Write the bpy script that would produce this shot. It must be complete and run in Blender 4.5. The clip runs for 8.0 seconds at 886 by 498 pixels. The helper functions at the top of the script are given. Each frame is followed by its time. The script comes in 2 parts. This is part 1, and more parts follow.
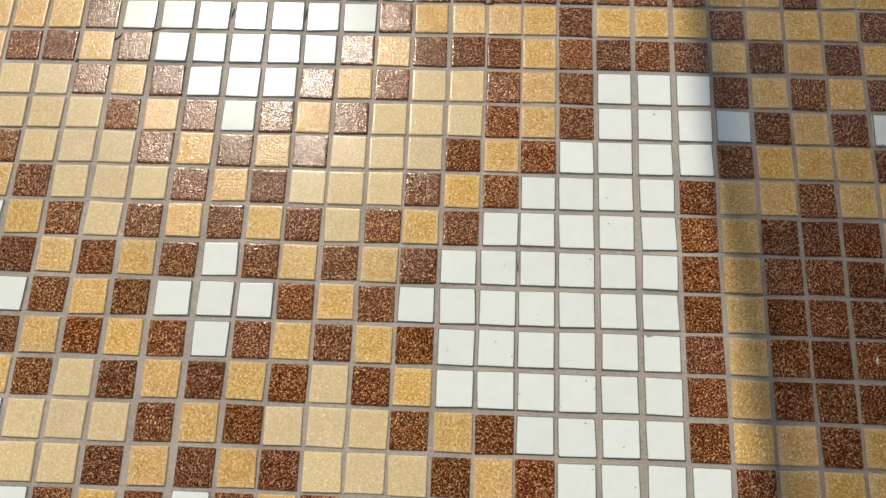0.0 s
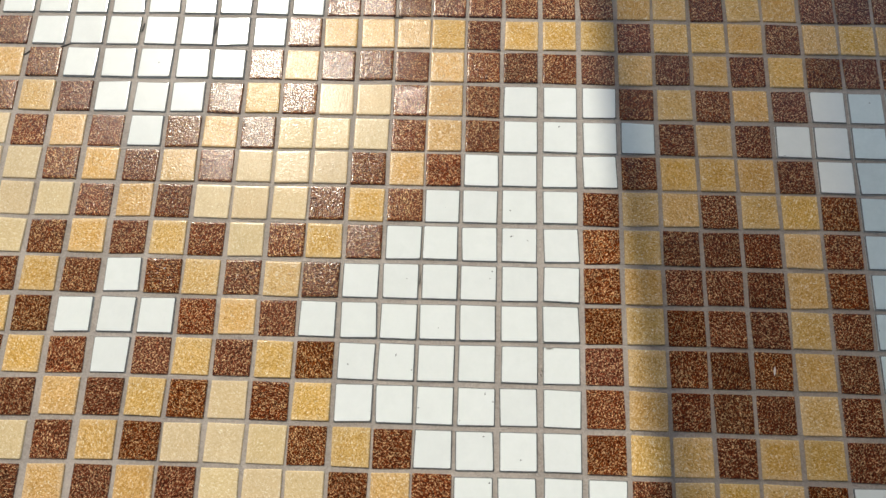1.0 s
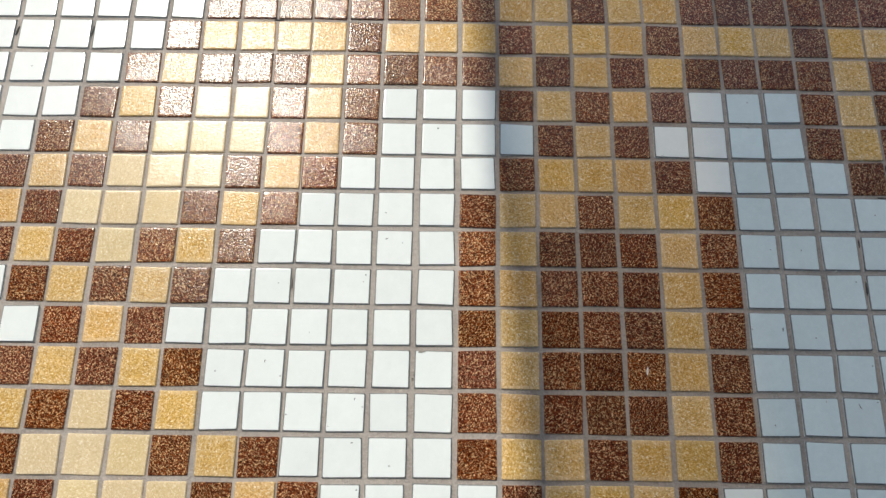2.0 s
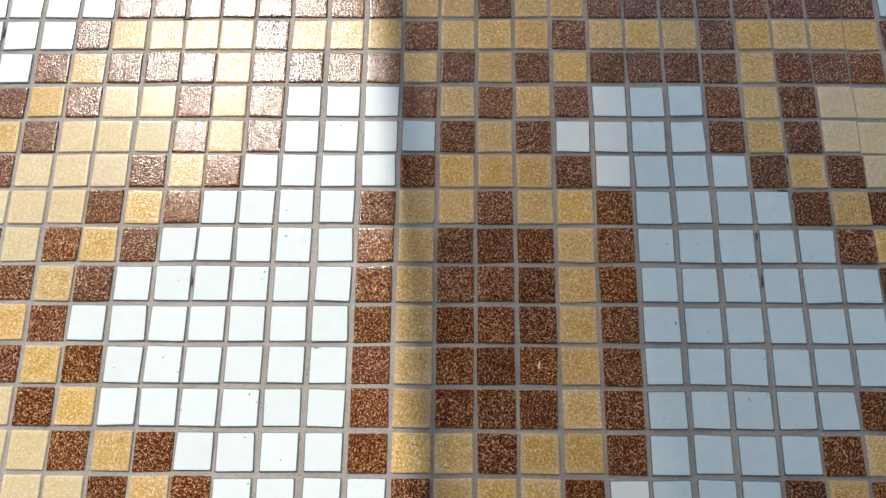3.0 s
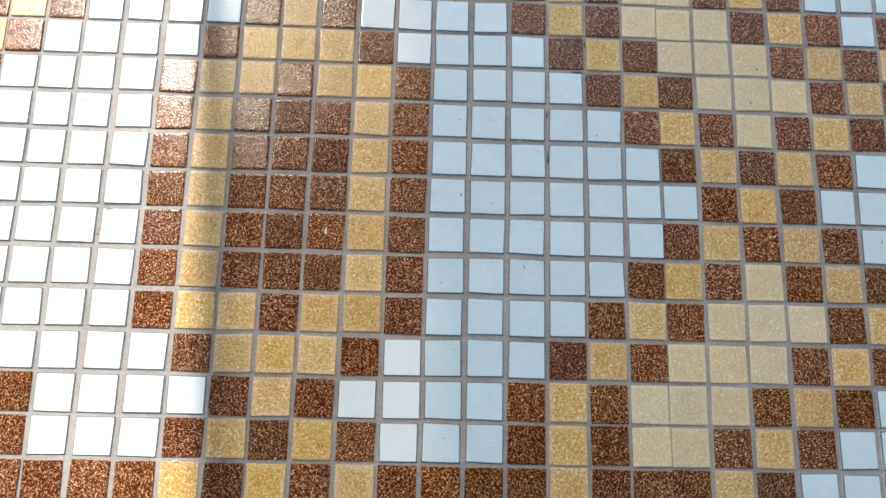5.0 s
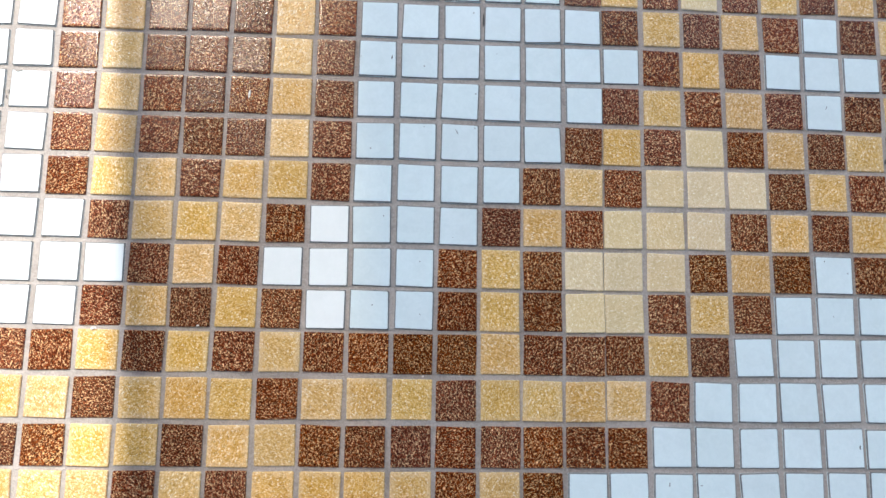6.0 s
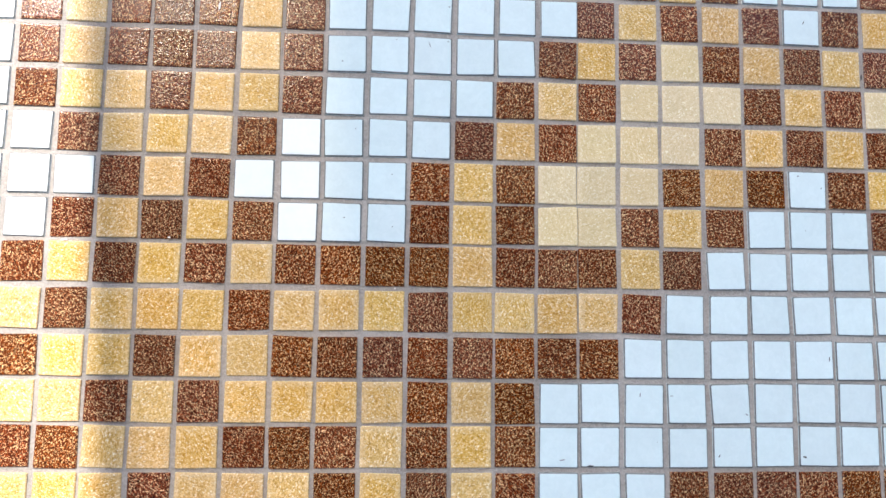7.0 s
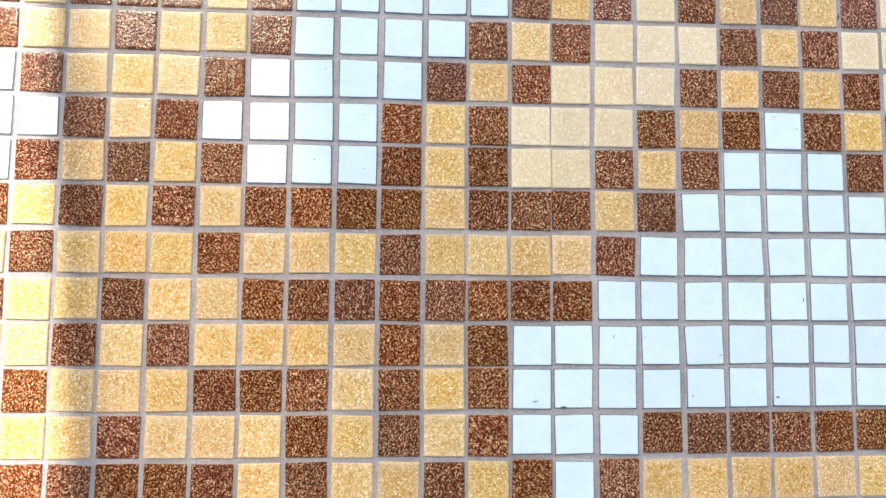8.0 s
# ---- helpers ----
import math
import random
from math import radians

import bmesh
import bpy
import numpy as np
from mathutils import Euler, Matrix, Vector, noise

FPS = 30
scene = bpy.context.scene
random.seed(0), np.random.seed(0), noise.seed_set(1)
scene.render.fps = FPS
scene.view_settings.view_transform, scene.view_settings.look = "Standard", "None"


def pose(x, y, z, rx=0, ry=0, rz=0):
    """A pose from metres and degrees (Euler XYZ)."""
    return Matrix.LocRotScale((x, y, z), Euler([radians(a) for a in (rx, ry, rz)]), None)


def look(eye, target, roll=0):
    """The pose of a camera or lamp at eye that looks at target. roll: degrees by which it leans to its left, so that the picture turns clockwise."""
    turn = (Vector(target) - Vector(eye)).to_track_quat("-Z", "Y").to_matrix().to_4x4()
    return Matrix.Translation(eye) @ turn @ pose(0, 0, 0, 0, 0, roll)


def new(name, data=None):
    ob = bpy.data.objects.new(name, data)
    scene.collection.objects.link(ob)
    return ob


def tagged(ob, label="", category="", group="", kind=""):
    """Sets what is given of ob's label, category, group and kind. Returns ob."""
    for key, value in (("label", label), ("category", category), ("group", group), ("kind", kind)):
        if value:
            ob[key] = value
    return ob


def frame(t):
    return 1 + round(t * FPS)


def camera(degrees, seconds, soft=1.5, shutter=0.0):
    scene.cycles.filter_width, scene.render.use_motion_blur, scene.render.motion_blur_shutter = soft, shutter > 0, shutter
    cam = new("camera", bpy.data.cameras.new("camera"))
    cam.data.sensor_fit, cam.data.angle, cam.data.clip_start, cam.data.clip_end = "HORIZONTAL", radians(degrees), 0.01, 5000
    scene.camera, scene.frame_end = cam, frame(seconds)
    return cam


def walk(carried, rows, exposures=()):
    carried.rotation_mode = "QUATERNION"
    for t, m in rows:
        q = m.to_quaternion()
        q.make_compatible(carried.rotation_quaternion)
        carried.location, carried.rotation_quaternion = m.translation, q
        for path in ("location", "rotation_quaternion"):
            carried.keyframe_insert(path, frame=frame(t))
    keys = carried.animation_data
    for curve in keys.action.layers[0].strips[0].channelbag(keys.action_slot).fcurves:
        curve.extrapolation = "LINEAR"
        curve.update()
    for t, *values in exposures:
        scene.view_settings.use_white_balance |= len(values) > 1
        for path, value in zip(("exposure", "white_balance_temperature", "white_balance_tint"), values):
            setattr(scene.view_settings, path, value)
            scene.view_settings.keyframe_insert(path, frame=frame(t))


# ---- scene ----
# ---------------------------------------------------------------- camera
cam = camera(59.86, 8.0, 1.5)
# seconds, eye in metres, turn in degrees
ROWS = [
    (0.0, -0.2020, -0.0533, 0.4070, 16.20, 1.41, 2.26),
    (0.5, -0.1803, -0.0510, 0.4096, 16.59, 1.20, 2.11),
    (0.8, -0.1646, -0.0522, 0.4074, 16.75, 0.99, 1.88),
    (1.0, -0.1525, -0.0491, 0.4068, 16.83, 1.01, 1.73),
    (1.5, -0.1248, -0.0469, 0.4002, 16.75, -0.27, 1.16),
    (1.7, -0.1138, -0.0530, 0.3982, 17.97, -0.43, 0.91),
    (2.8, -0.0445, -0.0478, 0.4034, 17.08, 0.25, 0.38),
    (3.0, -0.0323, -0.0473, 0.4046, 16.80, 0.78, 0.45),
    (3.5, -0.0056, -0.0505, 0.4093, 16.59, 1.72, 0.67),
    (4.0, 0.0239, -0.0600, 0.4152, 15.76, 1.38, 0.99),
    (4.5, 0.0424, -0.0728, 0.4203, 15.48, -0.01, 1.23),
    (4.7, 0.0514, -0.0729, 0.4158, 13.65, -0.71, 1.32),
    (5.0, 0.0644, -0.0896, 0.4069, 12.78, -1.91, 1.24),
    (5.2, 0.0736, -0.0948, 0.4045, 11.58, -1.80, 1.59),
    (6.3, 0.0981, -0.1384, 0.3832, 8.08, -3.35, 0.65),
    (6.5, 0.1011, -0.1426, 0.3832, 7.47, -3.32, 0.79),
    (7.0, 0.1067, -0.1565, 0.3825, 6.65, -3.30, 0.75),
    (7.2, 0.1087, -0.1583, 0.3815, 6.24, -3.58, 0.55),
    (7.5, 0.1110, -0.1621, 0.3819, 5.90, -3.58, 0.52),
    (8.0, 0.1169, -0.1740, 0.3774, 5.07, -3.87, 0.37),
]
# seconds, stops, kelvin, tint: the camera brightens and warms its picture on the way
EXPOSURES = [(0.0, -0.21, 6850, 6), (1.5, -0.06, 6600, 6), (3.0, 0.13, 6200, 6), (4.0, 0.44, 6150, 5), (5.0, 0.75, 6150, 6), (6.5, 1.2, 6200, 9), (7.2, 1.38, 6200, 9), (8.0, 1.58, 6150, 10)]
walk(cam, [(t, pose(x, y, z, rx, ry, rz)) for t, x, y, z, rx, ry, rz in ROWS], EXPOSURES)

# ---------------------------------------------------------------- light
SUN_WAY = Vector((-0.33, 0.655, 1.0)).normalized()      # towards the sun
world = bpy.data.worlds.new("sky")
scene.world = world
world.use_nodes = True
wn = world.node_tree
sky = wn.nodes.new("ShaderNodeTexSky")
sky.sky_type = "NISHITA"
sky.sun_disc = False
sky.dust_density = 2.2
sky.sun_elevation = math.asin(SUN_WAY.z)
sky.sun_rotation = math.atan2(SUN_WAY.x, SUN_WAY.y)
sky_back = wn.nodes["Background"]
sky_back.inputs["Strength"].default_value = 0.15
wn.links.new(sky.outputs["Color"], sky_back.inputs["Color"])
sun_data = bpy.data.lights.new("sun", "SUN")
sun_data.energy = 2.85
sun_data.angle = radians(0.47)
sun_data.color = (1.0, 0.935, 0.85)
sun = new("sun", sun_data)
sun.matrix_world = look(SUN_WAY * 10, (0, 0, 0))

# ---------------------------------------------------------------- materials
def material(name, rough=0.5, specular=0.5):
    m = bpy.data.materials.new(name)
    m.use_nodes = True
    b = m.node_tree.nodes["Principled BSDF"]
    b.inputs["Roughness"].default_value = rough
    b.inputs["Specular IOR Level"].default_value = specular
    return m, m.node_tree, b


def node(nt, kind, **values):
    n = nt.nodes.new(kind)
    for k, v in values.items():
        n.inputs[k].default_value = v
    return n


def ramp(nt, fac, stops):
    r = nt.nodes.new("ShaderNodeValToRGB")
    e = r.color_ramp.elements
    while len(e) < len(stops):
        e.new(0.5)
    for item, (at, c) in zip(e, stops):
        item.position = at
        item.color = (*c, 1) if len(c) == 3 else c
    nt.links.new(fac, r.inputs["Fac"])
    return r.outputs["Color"]


def tile_space(nt):
    """Object coordinates, turned and shifted by chance for each tile."""
    info = nt.nodes.new("ShaderNodeObjectInfo")
    co = nt.nodes.new("ShaderNodeTexCoord")
    turn = nt.nodes.new("ShaderNodeVectorRotate")
    turn.rotation_type = "Z_AXIS"
    ang = nt.nodes.new("ShaderNodeMath")
    ang.operation = "MULTIPLY"
    ang.inputs[1].default_value = 37.0
    nt.links.new(info.outputs["Random"], ang.inputs[0])
    nt.links.new(co.outputs["Object"], turn.inputs["Vector"])
    nt.links.new(ang.outputs[0], turn.inputs["Angle"])
    shift = nt.nodes.new("ShaderNodeVectorMath")
    shift.operation = "MULTIPLY_ADD"
    shift.inputs[1].default_value = (1, 1, 1)
    comb = nt.nodes.new("ShaderNodeCombineXYZ")
    for k in range(3):
        mul = nt.nodes.new("ShaderNodeMath")
        mul.operation = "MULTIPLY"
        mul.inputs[1].default_value = (7.3, 3.1, 5.7)[k]
        nt.links.new(info.outputs["Random"], mul.inputs[0])
        nt.links.new(mul.outputs[0], comb.inputs[k])
    nt.links.new(turn.outputs["Vector"], shift.inputs[0])
    nt.links.new(comb.outputs[0], shift.inputs[2])
    return shift.outputs["Vector"], info.outputs["Random"]


def chance(nt, rnd, factor, low, high):
    """A number between low and high, different for each tile."""
    mul = nt.nodes.new("ShaderNodeMath")
    mul.operation = "MULTIPLY"
    mul.inputs[1].default_value = factor
    fr = nt.nodes.new("ShaderNodeMath")
    fr.operation = "FRACT"
    out = nt.nodes.new("ShaderNodeMapRange")
    out.inputs["To Min"].default_value = low
    out.inputs["To Max"].default_value = high
    nt.links.new(rnd, mul.inputs[0])
    nt.links.new(mul.outputs[0], fr.inputs[0])
    nt.links.new(fr.outputs[0], out.inputs["Value"])
    return out.outputs["Result"]


def math_node(nt, operation, a, b, clamp=False):
    n = nt.nodes.new("ShaderNodeMath")
    n.operation, n.use_clamp = operation, clamp
    for k, v in enumerate((a, b)):
        if isinstance(v, (int, float)):
            n.inputs[k].default_value = v
        else:
            nt.links.new(v, n.inputs[k])
    return n.outputs[0]


def mixed(nt, fac, a, b):
    n = nt.nodes.new("ShaderNodeMix")
    n.data_type = "RGBA"
    nt.links.new(fac, n.inputs["Factor"])
    for key, v in (("A", a), ("B", b)):
        if isinstance(v, tuple):
            n.inputs[key].default_value = (*v, 1)
        else:
            nt.links.new(v, n.inputs[key])
    return n.outputs["Result"]


def worms(nt, co, size, thin, gaps):
    """Short curled threads: the contour of a noise, broken up by a second one."""
    n = node(nt, "ShaderNodeTexNoise", Scale=size, Detail=1.0, Roughness=0.4, Distortion=0.5)
    nt.links.new(co, n.inputs["Vector"])
    off = math_node(nt, "ABSOLUTE", math_node(nt, "SUBTRACT", n.outputs["Fac"], 0.5), 0.0)
    line = nt.nodes.new("ShaderNodeMapRange")
    line.inputs["From Min"].default_value, line.inputs["From Max"].default_value = thin, thin * 0.35
    nt.links.new(off, line.inputs["Value"])
    n2 = node(nt, "ShaderNodeTexNoise", Scale=size * 0.9, Detail=1.0, Roughness=0.5)
    far = nt.nodes.new("ShaderNodeVectorMath")
    far.operation = "ADD"
    far.inputs[1].default_value = (3.3, 8.1, 1.7)
    nt.links.new(co, far.inputs[0])
    nt.links.new(far.outputs["Vector"], n2.inputs["Vector"])
    cut = nt.nodes.new("ShaderNodeMapRange")
    cut.inputs["From Min"].default_value, cut.inputs["From Max"].default_value = gaps, gaps + 0.09
    nt.links.new(n2.outputs["Fac"], cut.inputs["Value"])
    return math_node(nt, "MULTIPLY", line.outputs["Result"], cut.outputs["Result"])


def rim(nt, rnd, depth):
    """The outermost millimetre or two of a tile, with a ragged inner border."""
    co = nt.nodes.new("ShaderNodeTexCoord").outputs["Object"]
    sep = nt.nodes.new("ShaderNodeSeparateXYZ")
    nt.links.new(co, sep.inputs["Vector"])
    far = math_node(nt, "MAXIMUM", math_node(nt, "ABSOLUTE", sep.outputs["X"], 0.0), math_node(nt, "ABSOLUTE", sep.outputs["Y"], 0.0))
    n = node(nt, "ShaderNodeTexNoise", Scale=900.0, Detail=2.0)
    n.noise_dimensions = "4D"
    nt.links.new(co, n.inputs["Vector"])
    nt.links.new(math_node(nt, "MULTIPLY", rnd, 50.0), n.inputs["W"])
    ragged = math_node(nt, "ADD", far, math_node(nt, "MULTIPLY", math_node(nt, "SUBTRACT", n.outputs["Fac"], 0.5), 0.0075))
    band = nt.nodes.new("ShaderNodeMapRange")
    band.inputs["From Min"].default_value, band.inputs["From Max"].default_value = 0.0100 - depth, 0.0104 - depth * 0.4
    nt.links.new(ragged, band.inputs["Value"])
    return band.outputs["Result"]


def glass_tile(name, stops, size, stretch=1.0, rough=0.3, bump=0.15, spread=0.12, hue=0.006, specks=0.0, warp=1.2, rougher=0.0,
               specular=0.48, flecks=None, frost=None):
    """Vitreous mosaic tile: a body colour with fine flecks, a wavy skin, each tile a little different.
    flecks: (colour, size, thinness, gaps) of bright threads in the glass; frost: (colour, strength, depth) of a worn rim."""
    m, nt, b = material(name, rough, specular)
    co, rnd = tile_space(nt)
    mp = node(nt, "ShaderNodeMapping")
    mp.inputs["Scale"].default_value = (stretch, 1, 1)
    nt.links.new(co, mp.inputs["Vector"])
    fine = node(nt, "ShaderNodeTexNoise", Scale=size, Detail=2.0, Roughness=0.55, Distortion=warp)
    nt.links.new(mp.outputs["Vector"], fine.inputs["Vector"])
    body = ramp(nt, fine.outputs["Fac"], stops)
    if flecks:
        shade, fleck_size, thin, gaps = flecks
        body = mixed(nt, worms(nt, mp.outputs["Vector"], fleck_size, thin, gaps), body, shade)
    if frost:
        shade, strength, depth = frost
        amount = math_node(nt, "MULTIPLY", rim(nt, rnd, depth), chance(nt, rnd, 19.3, strength * 0.4, strength))
        body = mixed(nt, amount, body, shade)
    # slow clouds inside the glass
    cloud = node(nt, "ShaderNodeTexNoise", Scale=110.0, Detail=2.0)
    nt.links.new(co, cloud.inputs["Vector"])
    clouds = nt.nodes.new("ShaderNodeMapRange")
    clouds.inputs["From Min"].default_value = 0.3
    clouds.inputs["From Max"].default_value = 0.7
    clouds.inputs["To Min"].default_value = 1 - spread * 0.6
    clouds.inputs["To Max"].default_value = 1 + spread * 0.6
    nt.links.new(cloud.outputs["Fac"], clouds.inputs["Value"])
    both = nt.nodes.new("ShaderNodeMath")
    both.operation = "MULTIPLY"
    nt.links.new(chance(nt, rnd, 91.7, 1 - spread, 1 + spread), both.inputs[0])
    nt.links.new(clouds.outputs["Result"], both.inputs[1])
    hsv = nt.nodes.new("ShaderNodeHueSaturation")
    nt.links.new(both.outputs[0], hsv.inputs["Value"])
    nt.links.new(chance(nt, rnd, 57.3, 0.5 - hue, 0.5 + hue), hsv.inputs["Hue"])
    nt.links.new(chance(nt, rnd, 33.1, 0.93, 1.04), hsv.inputs["Saturation"])
    nt.links.new(body, hsv.inputs["Color"])
    colour = hsv.outputs["Color"]
    if specks:
        # stray specks of dirt
        vo = node(nt, "ShaderNodeTexVoronoi", Scale=170.0)
        nt.links.new(co, vo.inputs["Vector"])
        near = nt.nodes.new("ShaderNodeMath")
        near.operation = "LESS_THAN"
        near.inputs[1].default_value = 0.075
        nt.links.new(vo.outputs["Distance"], near.inputs[0])
        sep = nt.nodes.new("ShaderNodeSeparateColor")
        nt.links.new(vo.outputs["Color"], sep.inputs["Color"])
        pick = nt.nodes.new("ShaderNodeMath")
        pick.operation = "GREATER_THAN"
        pick.inputs[1].default_value = 1 - specks
        nt.links.new(sep.outputs["Red"], pick.inputs[0])
        on = nt.nodes.new("ShaderNodeMath")
        on.operation = "MULTIPLY"
        nt.links.new(near.outputs[0], on.inputs[0])
        nt.links.new(pick.outputs[0], on.inputs[1])
        soften = nt.nodes.new("ShaderNodeMath")
        soften.operation = "MULTIPLY"
        soften.inputs[1].default_value = 0.6
        nt.links.new(on.outputs[0], soften.inputs[0])
        mix = nt.nodes.new("ShaderNodeMix")
        mix.data_type = "RGBA"
        nt.links.new(soften.outputs[0], mix.inputs["Factor"])
        nt.links.new(colour, mix.inputs["A"])
        mix.inputs["B"].default_value = (0.16, 0.15, 0.14, 1)
        colour = mix.outputs["Result"]
    nt.links.new(colour, b.inputs["Base Color"])
    if rougher:
        nt.links.new(chance(nt, rnd, 71.9, rough, rough + rougher), b.inputs["Roughness"])
    skin = node(nt, "ShaderNodeTexNoise", Scale=1300.0, Detail=1.5)
    nt.links.new(mp.outputs["Vector"], skin.inputs["Vector"])
    bp = node(nt, "ShaderNodeBump", Strength=bump, Distance=0.0004)
    nt.links.new(skin.outputs["Fac"], bp.inputs["Height"])
    nt.links.new(bp.outputs["Normal"], b.inputs["Normal"])
    return m


M_BROWN = glass_tile("brown_aventurine_glass", [(0.36, (0.020, 0.006, 0.004)), (0.47, (0.066, 0.015, 0.006)), (0.57, (0.18, 0.038, 0.010)), (0.70, (0.44, 0.115, 0.028))],
                     1700, 0.75, 0.13, 0.40, 0.18, 0.004, rougher=0.05, specular=0.44, flecks=((1.0, 0.63, 0.30), 1250, 0.046, 0.455))
M_OCHRE = glass_tile("ochre_glass", [(0.36, (0.44, 0.215, 0.035)), (0.46, (0.65, 0.365, 0.088)), (0.55, (0.71, 0.42, 0.12)), (0.64, (0.84, 0.60, 0.28))],
                     1200, 0.75, 0.15, 0.45, 0.08, 0.004, rougher=0.06, specular=0.35, flecks=((1.0, 0.90, 0.64), 1100, 0.055, 0.51), frost=((0.80, 0.62, 0.38), 0.45, 0.0036))
M_CREAM = glass_tile("cream_glass", [(0.34, (0.66, 0.48, 0.24)), (0.47, (0.75, 0.575, 0.315)), (0.58, (0.78, 0.605, 0.345)), (0.70, (0.90, 0.78, 0.54))],
                     1200, 0.75, 0.18, 0.25, 0.05, 0.003, rougher=0.06, specular=0.32, flecks=((0.97, 0.88, 0.68), 900, 0.045, 0.55), frost=((0.88, 0.72, 0.50), 0.4, 0.0026))
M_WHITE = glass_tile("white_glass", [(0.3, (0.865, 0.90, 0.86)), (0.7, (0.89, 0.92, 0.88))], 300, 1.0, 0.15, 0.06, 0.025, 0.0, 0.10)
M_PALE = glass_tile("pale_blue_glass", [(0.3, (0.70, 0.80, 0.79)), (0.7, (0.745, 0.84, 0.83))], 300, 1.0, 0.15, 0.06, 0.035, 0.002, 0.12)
# dark grey for the bevel of white and pale blue tiles
M_EDGE = glass_tile("dark_tile_edge", [(0.3, (0.10, 0.10, 0.095)), (0.7, (0.26, 0.26, 0.245))], 500, 1.0, 0.5, 0.1, 0.1, 0.0)

M_GROUT, nt, b = material("grout", 0.55, 0.35)
co = nt.nodes.new("ShaderNodeTexCoord")
n1 = node(nt, "ShaderNodeTexNoise", Scale=480.0, Detail=5.0, Distortion=1.6)
n2 = node(nt, "ShaderNodeTexNoise", Scale=25.0, Detail=3.0)
nt.links.new(co.outputs["Object"], n1.inputs["Vector"])
nt.links.new(co.outputs["Object"], n2.inputs["Vector"])
mx = nt.nodes.new("ShaderNodeMath")
mx.operation = "ADD"
nt.links.new(n1.outputs["Fac"], mx.inputs[0])
nt.links.new(n2.outputs["Fac"], mx.inputs[1])
hf = nt.nodes.new("ShaderNodeMath")
hf.operation = "MULTIPLY"
hf.inputs[1].default_value = 0.5
nt.links.new(mx.outputs[0], hf.inputs[0])
nt.links.new(ramp(nt, hf.outputs[0], [(0.32, (0.28, 0.245, 0.215)), (0.68, (0.56, 0.495, 0.435))]), b.inputs["Base Color"])
bp = node(nt, "ShaderNodeBump", Strength=0.8, Distance=0.0009)
nt.links.new(n1.outputs["Fac"], bp.inputs["Height"])
nt.links.new(bp.outputs["Normal"], b.inputs["Normal"])

M_PAINT, nt, b = material("white_painted_metal", 0.45)
co = nt.nodes.new("ShaderNodeTexCoord")
n1 = node(nt, "ShaderNodeTexNoise", Scale=12.0, Detail=4.0)
nt.links.new(co.outputs["Object"], n1.inputs["Vector"])
nt.links.new(ramp(nt, n1.outputs["Fac"], [(0.3, (0.62, 0.62, 0.60)), (0.7, (0.74, 0.74, 0.72))]), b.inputs["Base Color"])

M_SOFFIT, nt, b = material("dark_stained_boards", 0.6)
co = nt.nodes.new("ShaderNodeTexCoord")
n1 = node(nt, "ShaderNodeTexNoise", Scale=6.0, Detail=5.0)
nt.links.new(co.outputs["Object"], n1.inputs["Vector"])
nt.links.new(ramp(nt, n1.outputs["Fac"], [(0.3, (0.10, 0.085, 0.07)), (0.7, (0.17, 0.145, 0.12))]), b.inputs["Base Color"])

def glazing(name, tint):
    m = bpy.data.materials.new(name)
    m.use_nodes = True
    nt = m.node_tree
    nt.nodes.remove(nt.nodes["Principled BSDF"])
    clear = nt.nodes.new("ShaderNodeBsdfTransparent")
    clear.inputs["Color"].default_value = (*tint, 1)
    nt.links.new(clear.outputs[0], nt.nodes["Material Output"].inputs["Surface"])
    return m


# tints set how much sun the added shade panes let through
M_SHADE_PANE = glazing("shade_glazing", (0.50, 0.48, 0.445))
M_DEEP_SHADE_PANE = glazing("deep_shade_glazing", (0.37, 0.375, 0.375))

# ---------------------------------------------------------------- helpers
def mesh_of(name, bm, mat):
    me = bpy.data.meshes.new(name)
    bm.to_mesh(me)
    bm.free()
    me.materials.append(mat)
    return me


def box(bm, x0, y0, z0, x1, y1, z1):
    vs = [bm.verts.new((x, y, z)) for z in (z0, z1) for x, y in ((x0, y0), (x1, y0), (x1, y1), (x0, y1))]
    for f in ((3, 2, 1, 0), (4, 5, 6, 7), (0, 1, 5, 4), (1, 2, 6, 5), (2, 3, 7, 6), (3, 0, 4, 7)):
        bm.faces.new([vs[i] for i in f])


# ---------------------------------------------------------------- floor
PITCH = 0.022
bm = bmesh.new()
box(bm, -40, -40, -0.1, 40, 40, -0.001)
floor = tagged(new("floor", mesh_of("floor", bm, M_GROUT)), "grey cement grout bed of a mosaic floor", "floor", kind="structure")

# ---------------------------------------------------------------- unseen canopy, added to shade part of the floor
bm = bmesh.new()
HIGH = 1.9
step = SUN_WAY * (HIGH / SUN_WAY.z)
E0 = Vector((-3.25 * PITCH, 7 * PITCH, 0)) + step
lean = math.atan(0.09)
canopy = tagged(new("canopy"), "unseen glazed canopy with white frame, added to shade the floor", "canopy", kind="structure")
canopy.matrix_world = Matrix.Translation(E0) @ Matrix.Rotation(lean, 4, "Z")
BEAM, REACH, WIDE = 0.014, 2.6, 0.75
# opaque bar, added for the darkest band along the shade's edge
box(bm, 0, -REACH, 0, BEAM, REACH, 0.02)
shade_beam = new("shade_beam", mesh_of("shade_beam", bm, M_PAINT))
shade_beam.parent = canopy


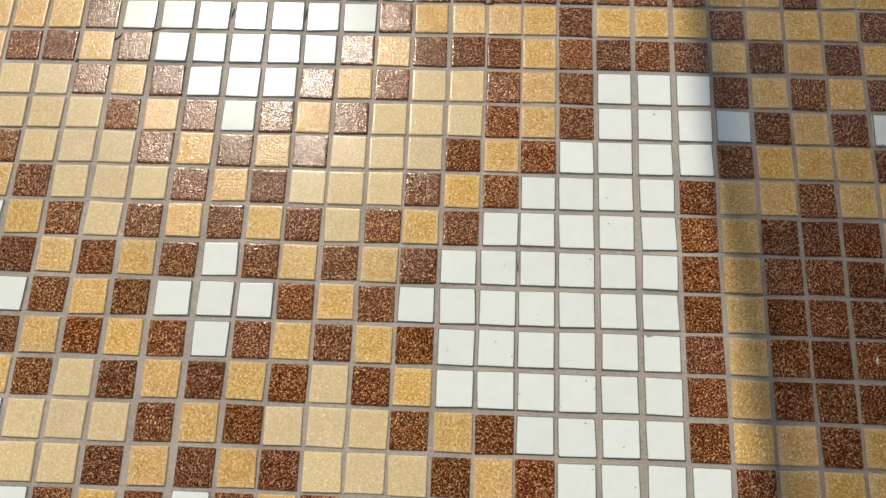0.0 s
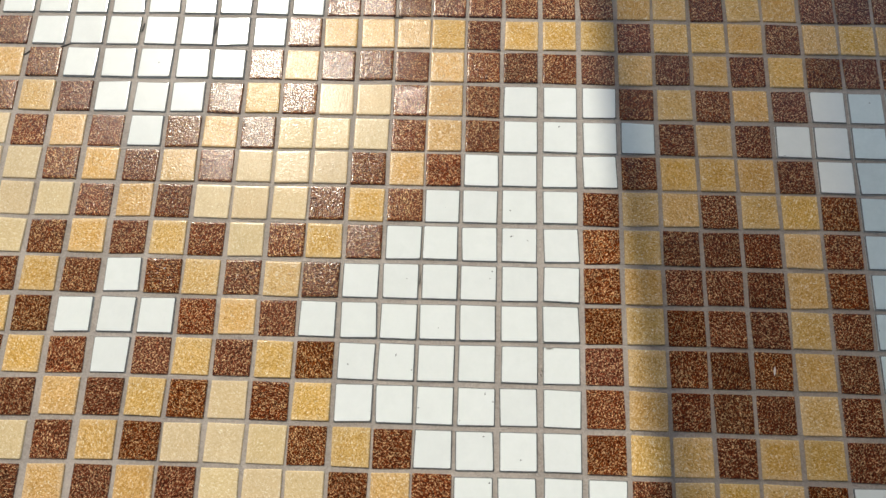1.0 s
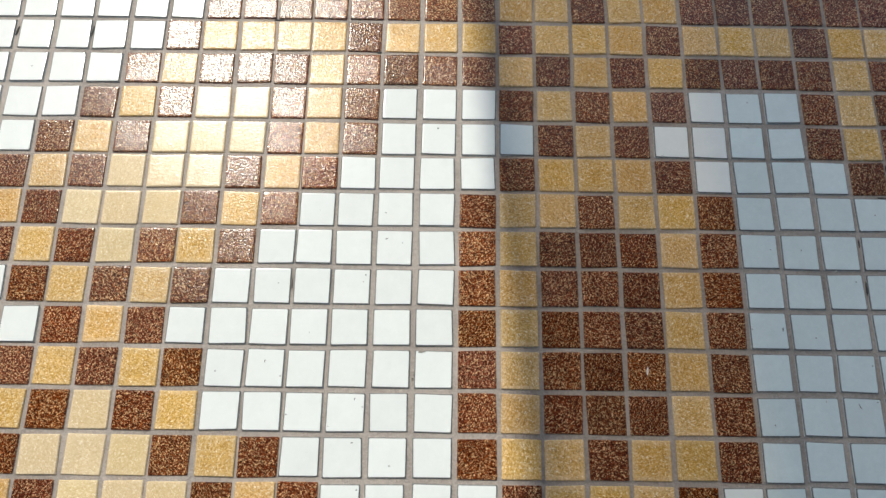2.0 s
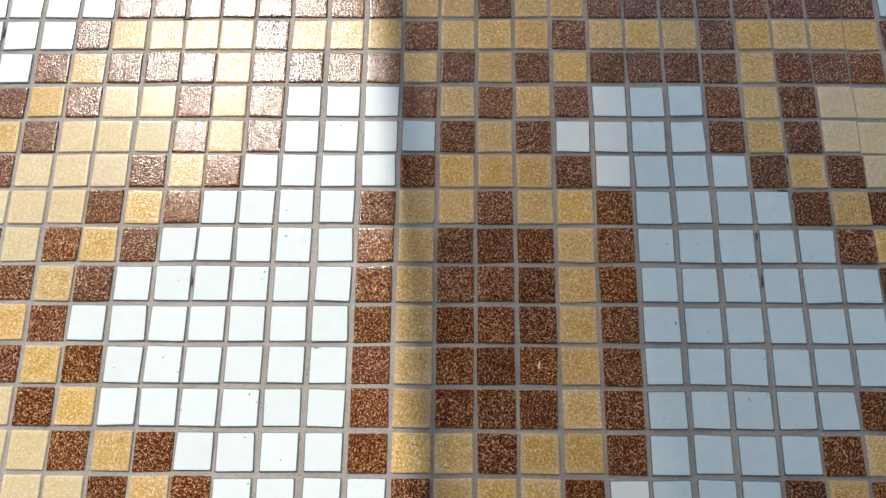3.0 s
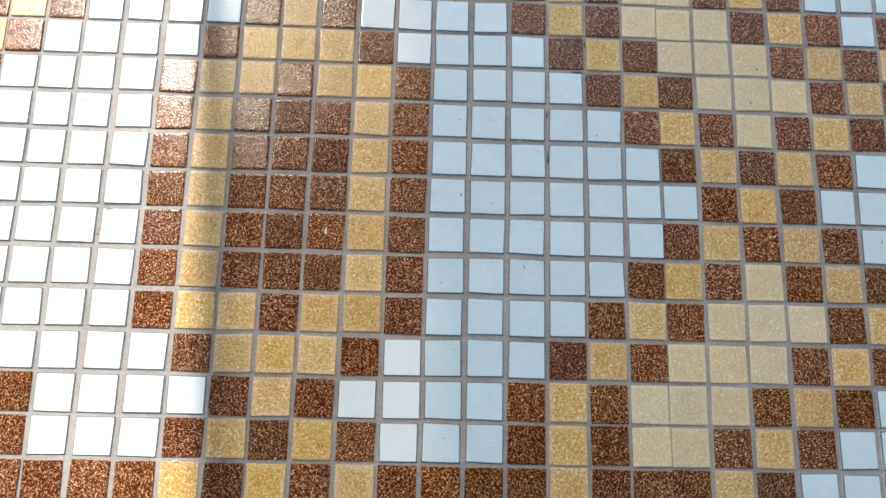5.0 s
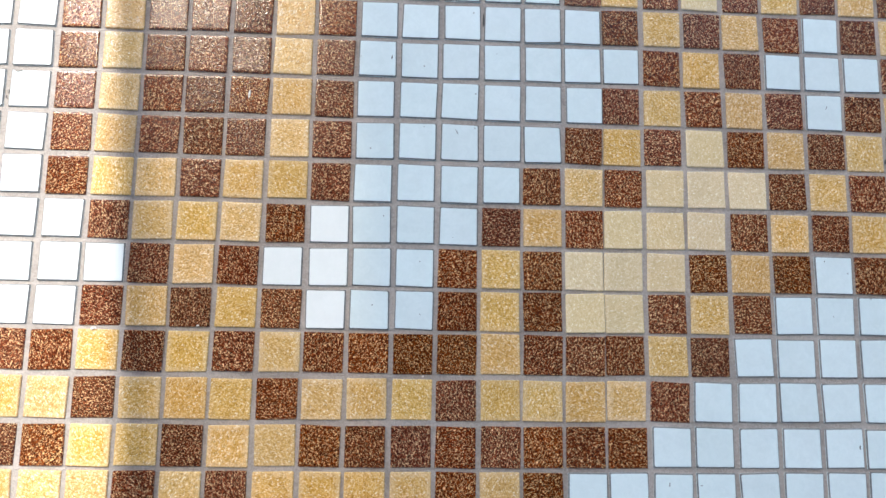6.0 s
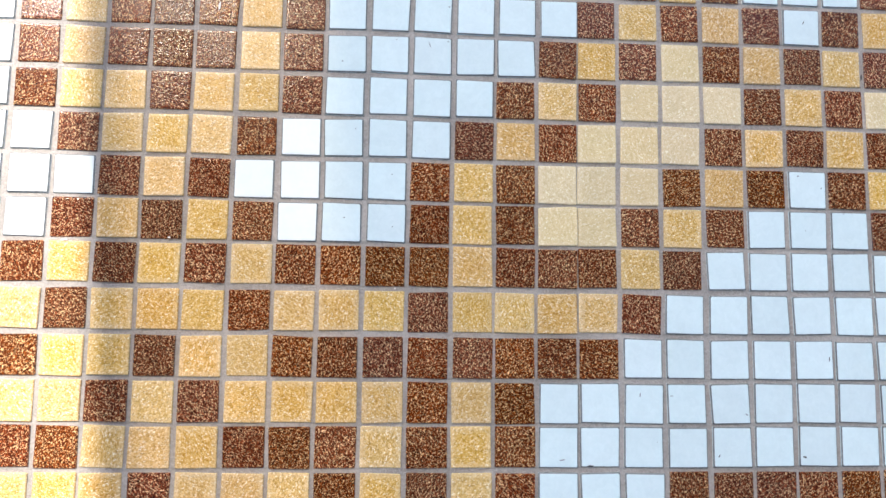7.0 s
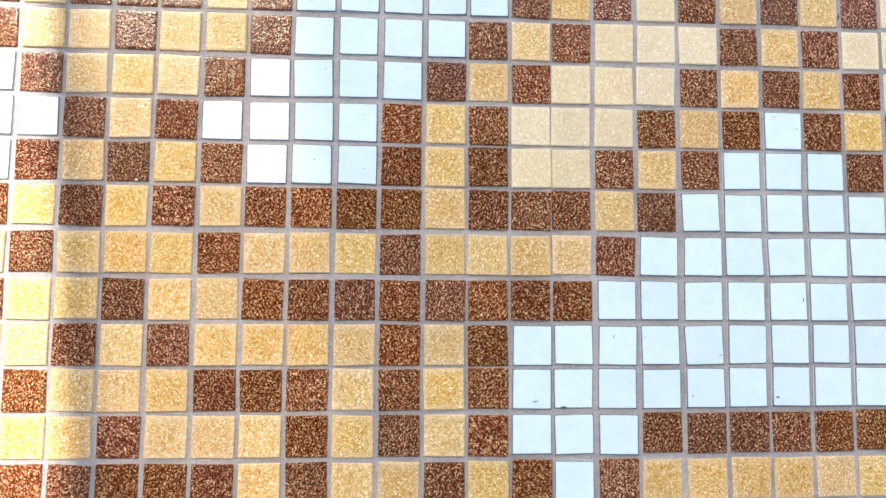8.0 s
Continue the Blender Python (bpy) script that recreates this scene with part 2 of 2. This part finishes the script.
SPLIT = 5.7 * PITCH
# two added panes dim the sun, the farther one more
for x0, x1, mat in ((BEAM, SPLIT, M_SHADE_PANE), (SPLIT, WIDE, M_DEEP_SHADE_PANE)):
    bm = bmesh.new()
    box(bm, x0, -REACH + 0.03, 0.008, x1, REACH - 0.03, 0.0125)
    shade_pane = new("shade_pane", mesh_of("shade_pane", bm, mat))
    shade_pane.parent = canopy
# posts and rails only carry the added panes
for px, py in ((0.0, -REACH), (0.0, REACH - 0.03), (WIDE, -REACH), (WIDE, REACH - 0.03)):
    bm = bmesh.new()
    box(bm, px, py, -HIGH - 0.02, px + 0.03, py + 0.03, 0.0)
    post = new("post", mesh_of("post", bm, M_PAINT))
    post.parent = canopy
for py in (-REACH, REACH - 0.03):
    bm = bmesh.new()
    box(bm, 0.03, py, -0.022, WIDE, py + 0.03, 0.006)
    rail = new("rail", mesh_of("rail", bm, M_PAINT))
    rail.parent = canopy

# an opaque porch roof overhead, its edge towards the sun, dark underneath
ROOF, EDGE, SIDE, BACK = 2.6, 1.24, 3.2, -3.4
porch = tagged(new("porch_roof"), "dark-soffited porch roof on four square posts", "roof", kind="structure")
bm = bmesh.new()
box(bm, -SIDE, BACK, ROOF, SIDE, EDGE, ROOF + 0.16)
soffit = new("soffit", mesh_of("soffit", bm, M_SOFFIT))
soffit.parent = porch
bm = bmesh.new()
box(bm, -SIDE - 0.02, EDGE, ROOF - 0.03, SIDE + 0.02, EDGE + 0.02, ROOF + 0.19)
fascia = new("fascia", mesh_of("fascia", bm, M_PAINT))
fascia.parent = porch
for px, py in ((-SIDE, BACK), (SIDE - 0.12, BACK), (-SIDE, EDGE - 0.14), (SIDE - 0.12, EDGE - 0.14)):
    bm = bmesh.new()
    box(bm, px, py, -0.004, px + 0.12, py + 0.12, ROOF + 0.004)
    post = new("post", mesh_of("post", bm, M_PAINT))
    post.parent = porch

# ---------------------------------------------------------------- mosaic
# W white, L pale blue, B brown, O ochre, C cream; from row 12 down, from column -24 on
MAP = (
    "BOBBOBWWWWWBOBBBOBBBBOBOBOBBBBOBBBOBLLLLLBOBBOB",
    "OOOOBWWWWWWWBOOOOBOOOBOOOBOOOBOOOOBLLLLLLLBOOOO",
    "BBBBWWWWWWWWWBBBBBBBBOOBOOBBBBBBBBLLLLLLLLLBBBB",
    "OOOOBWWWWWWWBOOOOBOOOBOOOBOOOBOOOOBLLLLLLLBOOOO",
    "BOBBOBWWWWWBOBBBOBBBBOBOBOBBBBOBBBOBLLLLLBOBBOB",
    "BOCCBOBWWWBOBCCBOBWWWBOBOBWLLBOBCCBOBLLLBOBCCOB",
    "BOCCCBOBWBOBCCCBOBWWWLBOBWWLLBOBCCCBOBLBOBCCCOB",
    "OBBCCCBOBOBCCCBOBWWWWBOOOBWLLLBOBCCCBOBOBCCCBBO",
    "BWOBCCCBOBCCCBOBWWWWBOOBOOBLLLLBOBCCCBOBCCCBOLB",
    "WWWOBCBOBOBCBOBWWWWWBOBBBOBLLLLLBOBCBOBOBCBOLLL",
    "WWWBOBOBWBOBOBWWWWWWBOBBBOBLLLLLLBOBOBLBOBOBLLL",
    "WWWWBOBWWWBOBWWWWWWWBOBBBOBLLLLLLLBOBLLLBOBLLLL",
    "WWWBOBOBWBOBOBWWWWWWBOBBBOBLLLLLLBOBOBLBOBOBLLL",
    "WWWOBCBOBOBCBOWWWWWWBOBBBOBLLLLLBOBCBOBOBCBOLLL",
    "BWWWCCCBOBCCCBOBWWWWBOOBOOBLLLLBOBCCCBOBCCCLLLB",
    "OBWWCCBOBOBCCCBOBWWWWBOOOBWLLLBOBCCCBOBOBCCLLBO",
    "BOBWWBOBWBOBCCCBOBWWWWBOBWWLLBOBCCCBOBLBOBLLBOB",
    "OBCCBWBWWWBOBCCBOBWWWBOBOBWLLBOBCCBOBLLLBLLLBOB",
    "OBBBOBWWWWWBOBBBOBBBBOBOBOBBBBOBBBOBLLLLLBBBBOB",
    "OOOOBOWWWWWWBOOOOBOOOBOOOBOOOBOOOOBLLLLLLOOOBOO",
    "BBBBWBWWWWWWWBBBBBBBBOOBOOBBBBBBBBLLLLLLLBBBBBB",
    "OBWWWOWWWWWWWWWBOBOOOOBOBOOOOBOBLLLLLLLLLOOOBOB",
    "OBWWWBWWWWWWWWWBOBOBBBOOOBBBOBOBLLLLLLLLLBBOBOB",
    "OBWWWBBBBBBBWWWBOBOBOOOBOOOBOBOBLLLBBBBBBOBOBOB",
    "BOBWBOOOOOOOBWBOBOOBOBBBBBOBOOBOBLBOOOOOOOBOOBO",
    "OBWWWBBBBBBBWWWBOBOBOOOBOOOBOBOBLLLBBBBBBOBOBOB",
    "OBWWWBWWWWWWWWWBOBOBBBOOOBBBOBOBLLLLLLLLLBBOBOB",
)
FIRST_COL, TOP_ROW = -24, 12
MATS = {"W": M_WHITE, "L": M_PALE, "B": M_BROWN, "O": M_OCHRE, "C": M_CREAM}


def tile_mesh(mat, k, dark_edged):
    """A 20 mm tile with cut corners, an eased edge and a slightly crooked outline."""
    rr = random.Random(k * 13 + 5)
    h, cut = 0.00995, 0.00045
    bm = bmesh.new()
    outline = []
    for sx, sy in ((1, 1), (-1, 1), (-1, -1), (1, -1)):
        x, y = sx * (h + rr.uniform(-0.0003, 0.0002)), sy * (h + rr.uniform(-0.0003, 0.0002))
        c = cut * rr.uniform(0.5, 1.4)
        pair = [(x - sx * c, y), (x, y - sy * c)]
        outline += pair[::-1] if sx * sy > 0 else pair
    rings = []
    for z, inset in ((-0.004, 0.0), (-0.0006, 0.0), (-0.00006, 0.0006 if dark_edged else 0.0004), (0.0, 0.0012)):
        s = (h - inset) / h
        rings.append([bm.verts.new((x * s, y * s, z)) for x, y in outline])
    for a, c in zip(rings, rings[1:]):
        for i in range(8):
            j = (i + 1) % 8
            bm.faces.new((a[i], a[j], c[j], c[i]))
    bm.faces.new(rings[-1])
    # the outer bevel ring takes the darker edge colour
    if dark_edged:
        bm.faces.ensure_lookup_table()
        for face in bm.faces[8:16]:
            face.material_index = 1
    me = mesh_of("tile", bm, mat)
    if dark_edged:
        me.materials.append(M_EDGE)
    return me


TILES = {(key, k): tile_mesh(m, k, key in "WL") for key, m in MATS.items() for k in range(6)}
rt = random.Random(7)


def drift(c, r):
    """How far the sheets were laid off true at a crossing of joints, in tiles: a slow bend of the whole floor."""
    u, v = min(max(c / 20, -1.1), 0.85), min(max(r / 10, -1.1), 1.0)
    terms = (1, u, v, u * u, u * v, v * v, u * u * v, u * v * v, v ** 3)
    across = (-0.0072, 0.0159, 0.0663, -0.0019, 0.0235, 0.0316, -0.0449, -0.0071, -0.0217)
    along = (0.0082, 0.0187, 0.0272, 0.0028, -0.029, -0.0415, -0.0962, -0.0078, -0.0114)
    return sum(k * q for k, q in zip(across, terms)), sum(k * q for k, q in zip(along, terms))


def crossing(c, r):
    """Where two joints cross on the floor, in metres."""
    dx, dy = drift(c, r)
    x, y = c + SHIFT_X.get(c, 0.0) + dx, r + SHIFT_Y.get(r, 0.0) + dy
    if c <= -17:
        x += 0.012 * (r - 3)
        if r <= 1:
            y -= 0.05
    return x * PITCH, y * PITCH


def on_tile(c, r, u, v):
    """A place on a tile, by its shares of the tile's width and height."""
    (xa, ya), (xb, yb), (xc, yc), (xd, yd) = (crossing(c + i, r + j) for j in (0, 1) for i in (0, 1))
    return ((xa * (1 - u) + xb * u) * (1 - v) + (xc * (1 - u) + xd * u) * v,
            (ya * (1 - u) + yb * u) * (1 - v) + (yc * (1 - u) + yd * u) * v)


# how far each joint lies off the even grid, in tiles
SHIFT_X = {-24: -0.184, -23: -0.184, -22: -0.184, -21: -0.184, -20: -0.141, -19: -0.128, -18: -0.066, -17: -0.031, -16: 0.047, -15: 0.091, -14: 0.077, -13:
    0.067, -12: 0.103, -11: 0.062, -10: 0.057, -9: 0.078, -8: 0.023, -7: -0.02, -6: -0.029, -5: -0.008, -4: 0.032, -3: 0.047, -2: 0.046, -1: 0.032, 0:
    0.032, 1: 0.039, 2: 0.047, 3: 0.034, 4: 0.032, 5: 0.044, 6: 0.038, 7: 0.033, 8: -0.008, 9: -0.048, 10: -0.058, 11: -0.067, 12: -0.061, 13: -0.039, 14:
    -0.045, 15: -0.057, 16: -0.072, 17: -0.072, 18: -0.072, 19: -0.072, 20: -0.072, 21: -0.072, 22: -0.072, 23: -0.072}
SHIFT_Y = {-14: 0.027, -13: 0.027, -12: 0.027, -11: 0.027, -10: 0.048, -9: 0.017, -8: -0.022, -7: -0.006, -6: 0.011, -5: 0.029, -4: -0.022, -3: -0.036, -2:
    -0.034, -1: -0.022, 0: -0.011, 1: -0.015, 2: -0.007, 3: -0.007, 4: 0.004, 5: 0.013, 6: -0.007, 7: -0.032, 8: 0.011, 9: 0.035, 10: 0.035, 11: 0.035,
    12: 0.035, 13: 0.035}
# the joint between two sheets is pinched: their edge tiles stand closer together
NUDGE = {8: 0.022, 9: -0.022}
SHEETS = {
    (0, 1): "cream, ochre and brown glass mosaic sheet with sunlit white tiles",
    (1, 1): "glass mosaic sheet, brown centre between white and pale blue tiles",
    (2, 1): "cream, brown and pale blue glass mosaic sheet lying in shade",
    (0, 0): "cream and brown diamond-patterned glass mosaic sheet with a white cross",
    (1, 0): "ochre glass mosaic sheet with rows of brown tiles and white corners",
    (2, 0): "pale blue glass mosaic sheet edged with brown and ochre tiles",
}
COLOURS = {"W": "white glass tile", "L": "pale blue glass tile", "B": "brown gold-flecked glass tile", "O": "ochre glass tile", "C": "cream glass tile"}


def sheet_of(c, r):
    """Tiles come on sheets of about fifteen by fifteen."""
    return (0 if c < -7 else 1 if c < 8 else 2), (0 if r < 2 else 1)


sheets = {}
for at, words in SHEETS.items():
    sheets[at] = tagged(new("mosaic_sheet"), words, "mosaic", "mosaic sheets of the floor")
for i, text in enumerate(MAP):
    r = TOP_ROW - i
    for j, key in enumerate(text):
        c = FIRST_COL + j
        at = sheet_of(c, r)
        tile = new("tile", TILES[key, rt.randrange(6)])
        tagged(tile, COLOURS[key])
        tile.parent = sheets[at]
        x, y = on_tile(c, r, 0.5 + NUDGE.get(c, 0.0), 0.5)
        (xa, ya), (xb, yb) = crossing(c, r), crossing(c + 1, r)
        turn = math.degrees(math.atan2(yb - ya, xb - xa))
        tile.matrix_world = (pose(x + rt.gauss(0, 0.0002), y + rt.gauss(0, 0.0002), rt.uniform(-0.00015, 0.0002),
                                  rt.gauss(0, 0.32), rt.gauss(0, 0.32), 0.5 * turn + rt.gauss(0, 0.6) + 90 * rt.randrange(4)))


# ---------------------------------------------------------------- scratches, chips, dirt and cracks
def plain(name, colour, rough):
    m, nt, b = material(name, rough)
    co = nt.nodes.new("ShaderNodeTexCoord")
    n = node(nt, "ShaderNodeTexNoise", Scale=1500.0, Detail=3.0)
    nt.links.new(co.outputs["Object"], n.inputs["Vector"])
    nt.links.new(ramp(nt, n.outputs["Fac"], [(0.3, [v * 0.7 for v in colour]), (0.7, [v * 1.2 for v in colour])]), b.inputs["Base Color"])
    return m


M_DIRT = plain("dark_dirt", (0.07, 0.065, 0.06), 0.7)
M_SMEAR = plain("grey_smear", (0.33, 0.34, 0.34), 0.6)
M_BARE = plain("bare_scratch", (0.86, 0.80, 0.72), 0.5)
M_CHIP = plain("chipped_edge", (0.34, 0.31, 0.27), 0.8)


def mark(name, mat, c, r, u, v, length, width, turn, z=0.0):
    """A thin, ragged patch lying on a tile or in a joint: place in tiles, size in millimetres."""
    bm = bmesh.new()
    n = 12
    low, top = [], []
    for k in range(n):
        a = 2 * math.pi * k / n
        s = rt.uniform(0.72, 1.15)
        x, y = math.cos(a) * length * 0.0005 * s, math.sin(a) * width * 0.0005 * s
        low.append(bm.verts.new((x, y, -0.0004)))
        top.append(bm.verts.new((x * 0.9, y * 0.9, 0.00022)))
    for k in range(n):
        bm.faces.new((low[k], low[(k + 1) % n], top[(k + 1) % n], top[k]))
    bm.faces.new(top)
    ob = new(name, mesh_of(name, bm, mat))
    x, y = on_tile(c, r, u, v)
    ob.parent = sheets[sheet_of(c, r)]
    ob.matrix_world = pose(x, y, z, 0, 0, turn)


mark("scratch", M_BARE, 0, 0, 0.52, 0.52, 5.4, 1.15, 84, 0.00015)
mark("chip", M_CHIP, -5, 0, 0.22, 0.93, 4.2, 1.3, 4)
mark("chip", M_CHIP, -5, 0, 0.05, 0.42, 1.2, 2.2, 0)
mark("chip", M_DIRT, 9, -10, 0.25, 0.08, 3.6, 0.9, 0)
for c, r, u, v, length, width, turn in (
        (3, 1, 0.84, 0.55, 2.6, 0.55, 83), (3, 1, 0.10, 0.55, 0.9, 0.4, 80), (3, 3, 0.76, 0.55, 0.9, 0.6, 10), (4, 3, 0.52, 0.55, 0.8, 0.7, 0),
        (7, 3, 0.30, 0.24, 0.8, 0.7, 0), (5, -1, 0.42, 0.75, 3.6, 0.32, 112), (14, -8, 0.86, 0.52, 2.6, 0.55, 86), (14, -10, 0.17, 0.27, 2.4, 1.0, -15),
        (12, -10, 0.20, 0.30, 2.2, 0.5, 60), (14, 0, 0.55, 0.62, 2.4, 0.4, 65), (-6, 3, 0.30, 0.72, 1.6, 0.45, 20), (-9, 0, 0.48, 0.66, 1.4, 0.45, 75),
        (-5, 0, 0.02, 0.28, 1.3, 0.5, 70), (-7, -1, 0.72, 0.80, 1.5, 0.5, 80), (1, 6, 0.25, 0.08, 1.4, 0.35, 5), (3, 6, 0.55, 0.94, 1.6, 0.4, 0)):
    mark("scuff_mark", M_DIRT, c, r, u, v, length, width, turn)
for c, r, u, v, length, width, turn in (
        (3, -3, 0.76, 0.71, 0.8, 0.5, 20), (4, -4, 0.62, 0.66, 0.7, 0.5, 80), (3, -5, 0.56, 0.61, 1.0, 0.5, 5), (4, -5, 0.65, 0.41, 0.9, 0.4, 15),
        (14, -4, 0.28, 0.83, 0.9, 0.7, 70), (11, 5, 0.67, 0.24, 1.8, 0.8, 10), (11, 4, 0.44, 0.28, 1.2, 1.0, 0), (8, 3, 0.10, 0.60, 0.7, 0.6, 0),
        (-5, 6, 0.48, 0.81, 1.3, 0.6, 10), (-6, 4, 0.26, 0.40, 0.8, 0.7, 80), (-7, 2, 0.84, 0.79, 0.9, 0.8, 30), (-4, -4, 0.12, 0.40, 0.8, 0.4, 85),
        (-4, -4, 0.09, 0.56, 0.9, 0.6, 40), (-6, -3, 0.80, 0.44, 0.7, 0.7, 0), (-7, -2, 0.70, 0.82, 1.4, 0.6, 15), (-7, -3, 0.86, 0.80, 0.8, 0.9, 60),
        (15, -1, 0.97, 0.30, 3.2, 0.6, 86)):
    mark("scuff_mark", M_DIRT, c, r, u, v, length, width, turn)
for c, r, u, v, length, width, turn in ((4, -6, 0.74, 0.01, 1.3, 0.8, 60), (-3, -6, 0.37, 0.96, 2.0, 1.2, 20), (-3, -6, 0.44, 0.97, 1.0, 0.9, 70), (-1, -5, 0.69, 0.06, 1.6, 1.0, 10), (5, 3, 0.30, 0.02, 0.9, 0.7, 0)):
    mark("crumb", M_BARE, c, r, u, v, length, width, turn, 0.0006)
for c, r, u, v, length, width, turn in ((8, -10, 0.60, 0.22, 3.0, 0.8, 10), (10, -9, 0.42, 0.70, 2.2, 0.5, 85), (11, -9, 0.15, 0.68, 1.8, 0.5, 0), (12, -9, 0.85, 0.25, 1.8, 0.7, -30)):
    mark("scuff_mark", M_SMEAR, c, r, u, v, length, width, turn)
for c, r, u, v, length, width, turn in (
        (6, 2, 0.02, 0.60, 9.5, 0.9, 88), (6, 3, 0.00, 0.75, 5.0, 0.7, 92), (7, 4, 0.03, 0.80, 4.5, 1.1, 80), (6, 4, 0.80, 0.97, 6.5, 0.8, -4),
        (7, 5, 0.00, 0.80, 5.0, 0.8, 90), (-16, 9, 0.0, 0.6, 8.0, 0.8, 80), (-14, 9, 0.0, 0.6, 9.0, 0.8, 82), (-20, 8, 0.02, 0.05, 3.0, 1.8, 60),
        (-18, 9, 0.0, 0.02, 7.0, 0.8, 25), (-19, 8, 0.0, 0.75, 6.0, 0.6, 40), (-7, 9, 0.9, 0.03, 3.0, 1.2, 10), (-9, 10, 0.0, 0.02, 6.0, 0.8, 0), (-8, 2, 0.0, 0.55, 6.0, 0.6, 88)):
    mark("crack", M_DIRT, c, r, u, v, length, width, turn, -0.0005)


# ---------------------------------------------------------------- the mosaic goes on around the sheets, its pattern mirrored
def mirrored(k, n):
    """Folds a row or column number back into the pattern."""
    k = k % (2 * n)
    return k if k < n else 2 * n - 1 - k


AROUND = 40
n_row, n_col = len(MAP), len(MAP[0])
verts, faces, kinds = [], [], []
GLASS_KINDS = list(MATS)
half = 0.00985
for i in range(-AROUND, n_row + AROUND):
    for j in range(-AROUND, n_col + AROUND):
        if 0 <= i < n_row and 0 <= j < n_col:
            continue
        x, y = (FIRST_COL + j + 0.5) * PITCH, (TOP_ROW - i + 0.5) * PITCH
        if j < 0:
            x += SHIFT_X[-24] * PITCH
        a = radians(rt.gauss(0, 0.5))
        base = len(verts)
        for z, s in ((-0.004, half), (-0.0003, half), (0.0, half - 0.0003)):
            for sx, sy in ((-1, -1), (1, -1), (1, 1), (-1, 1)):
                verts.append((x + s * (sx * math.cos(a) - sy * math.sin(a)), y + s * (sx * math.sin(a) + sy * math.cos(a)), z))
        for ring in (0, 4):
            for k in range(4):
                faces.append((base + ring + k, base + ring + (k + 1) % 4, base + ring + 4 + (k + 1) % 4, base + ring + 4 + k))
        faces.append((base + 8, base + 9, base + 10, base + 11))
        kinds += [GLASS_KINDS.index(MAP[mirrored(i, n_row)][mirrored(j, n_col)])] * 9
me = bpy.data.meshes.new("outer_tiles")
me.from_pydata(verts, [], faces)
for key in GLASS_KINDS:
    me.materials.append(MATS[key])
me.polygons.foreach_set("material_index", kinds)
me.update()
outer = tagged(new("outer_tiles", me), "glass mosaic tiles continuing the floor pattern", kind="stuff")
outer.parent = floor
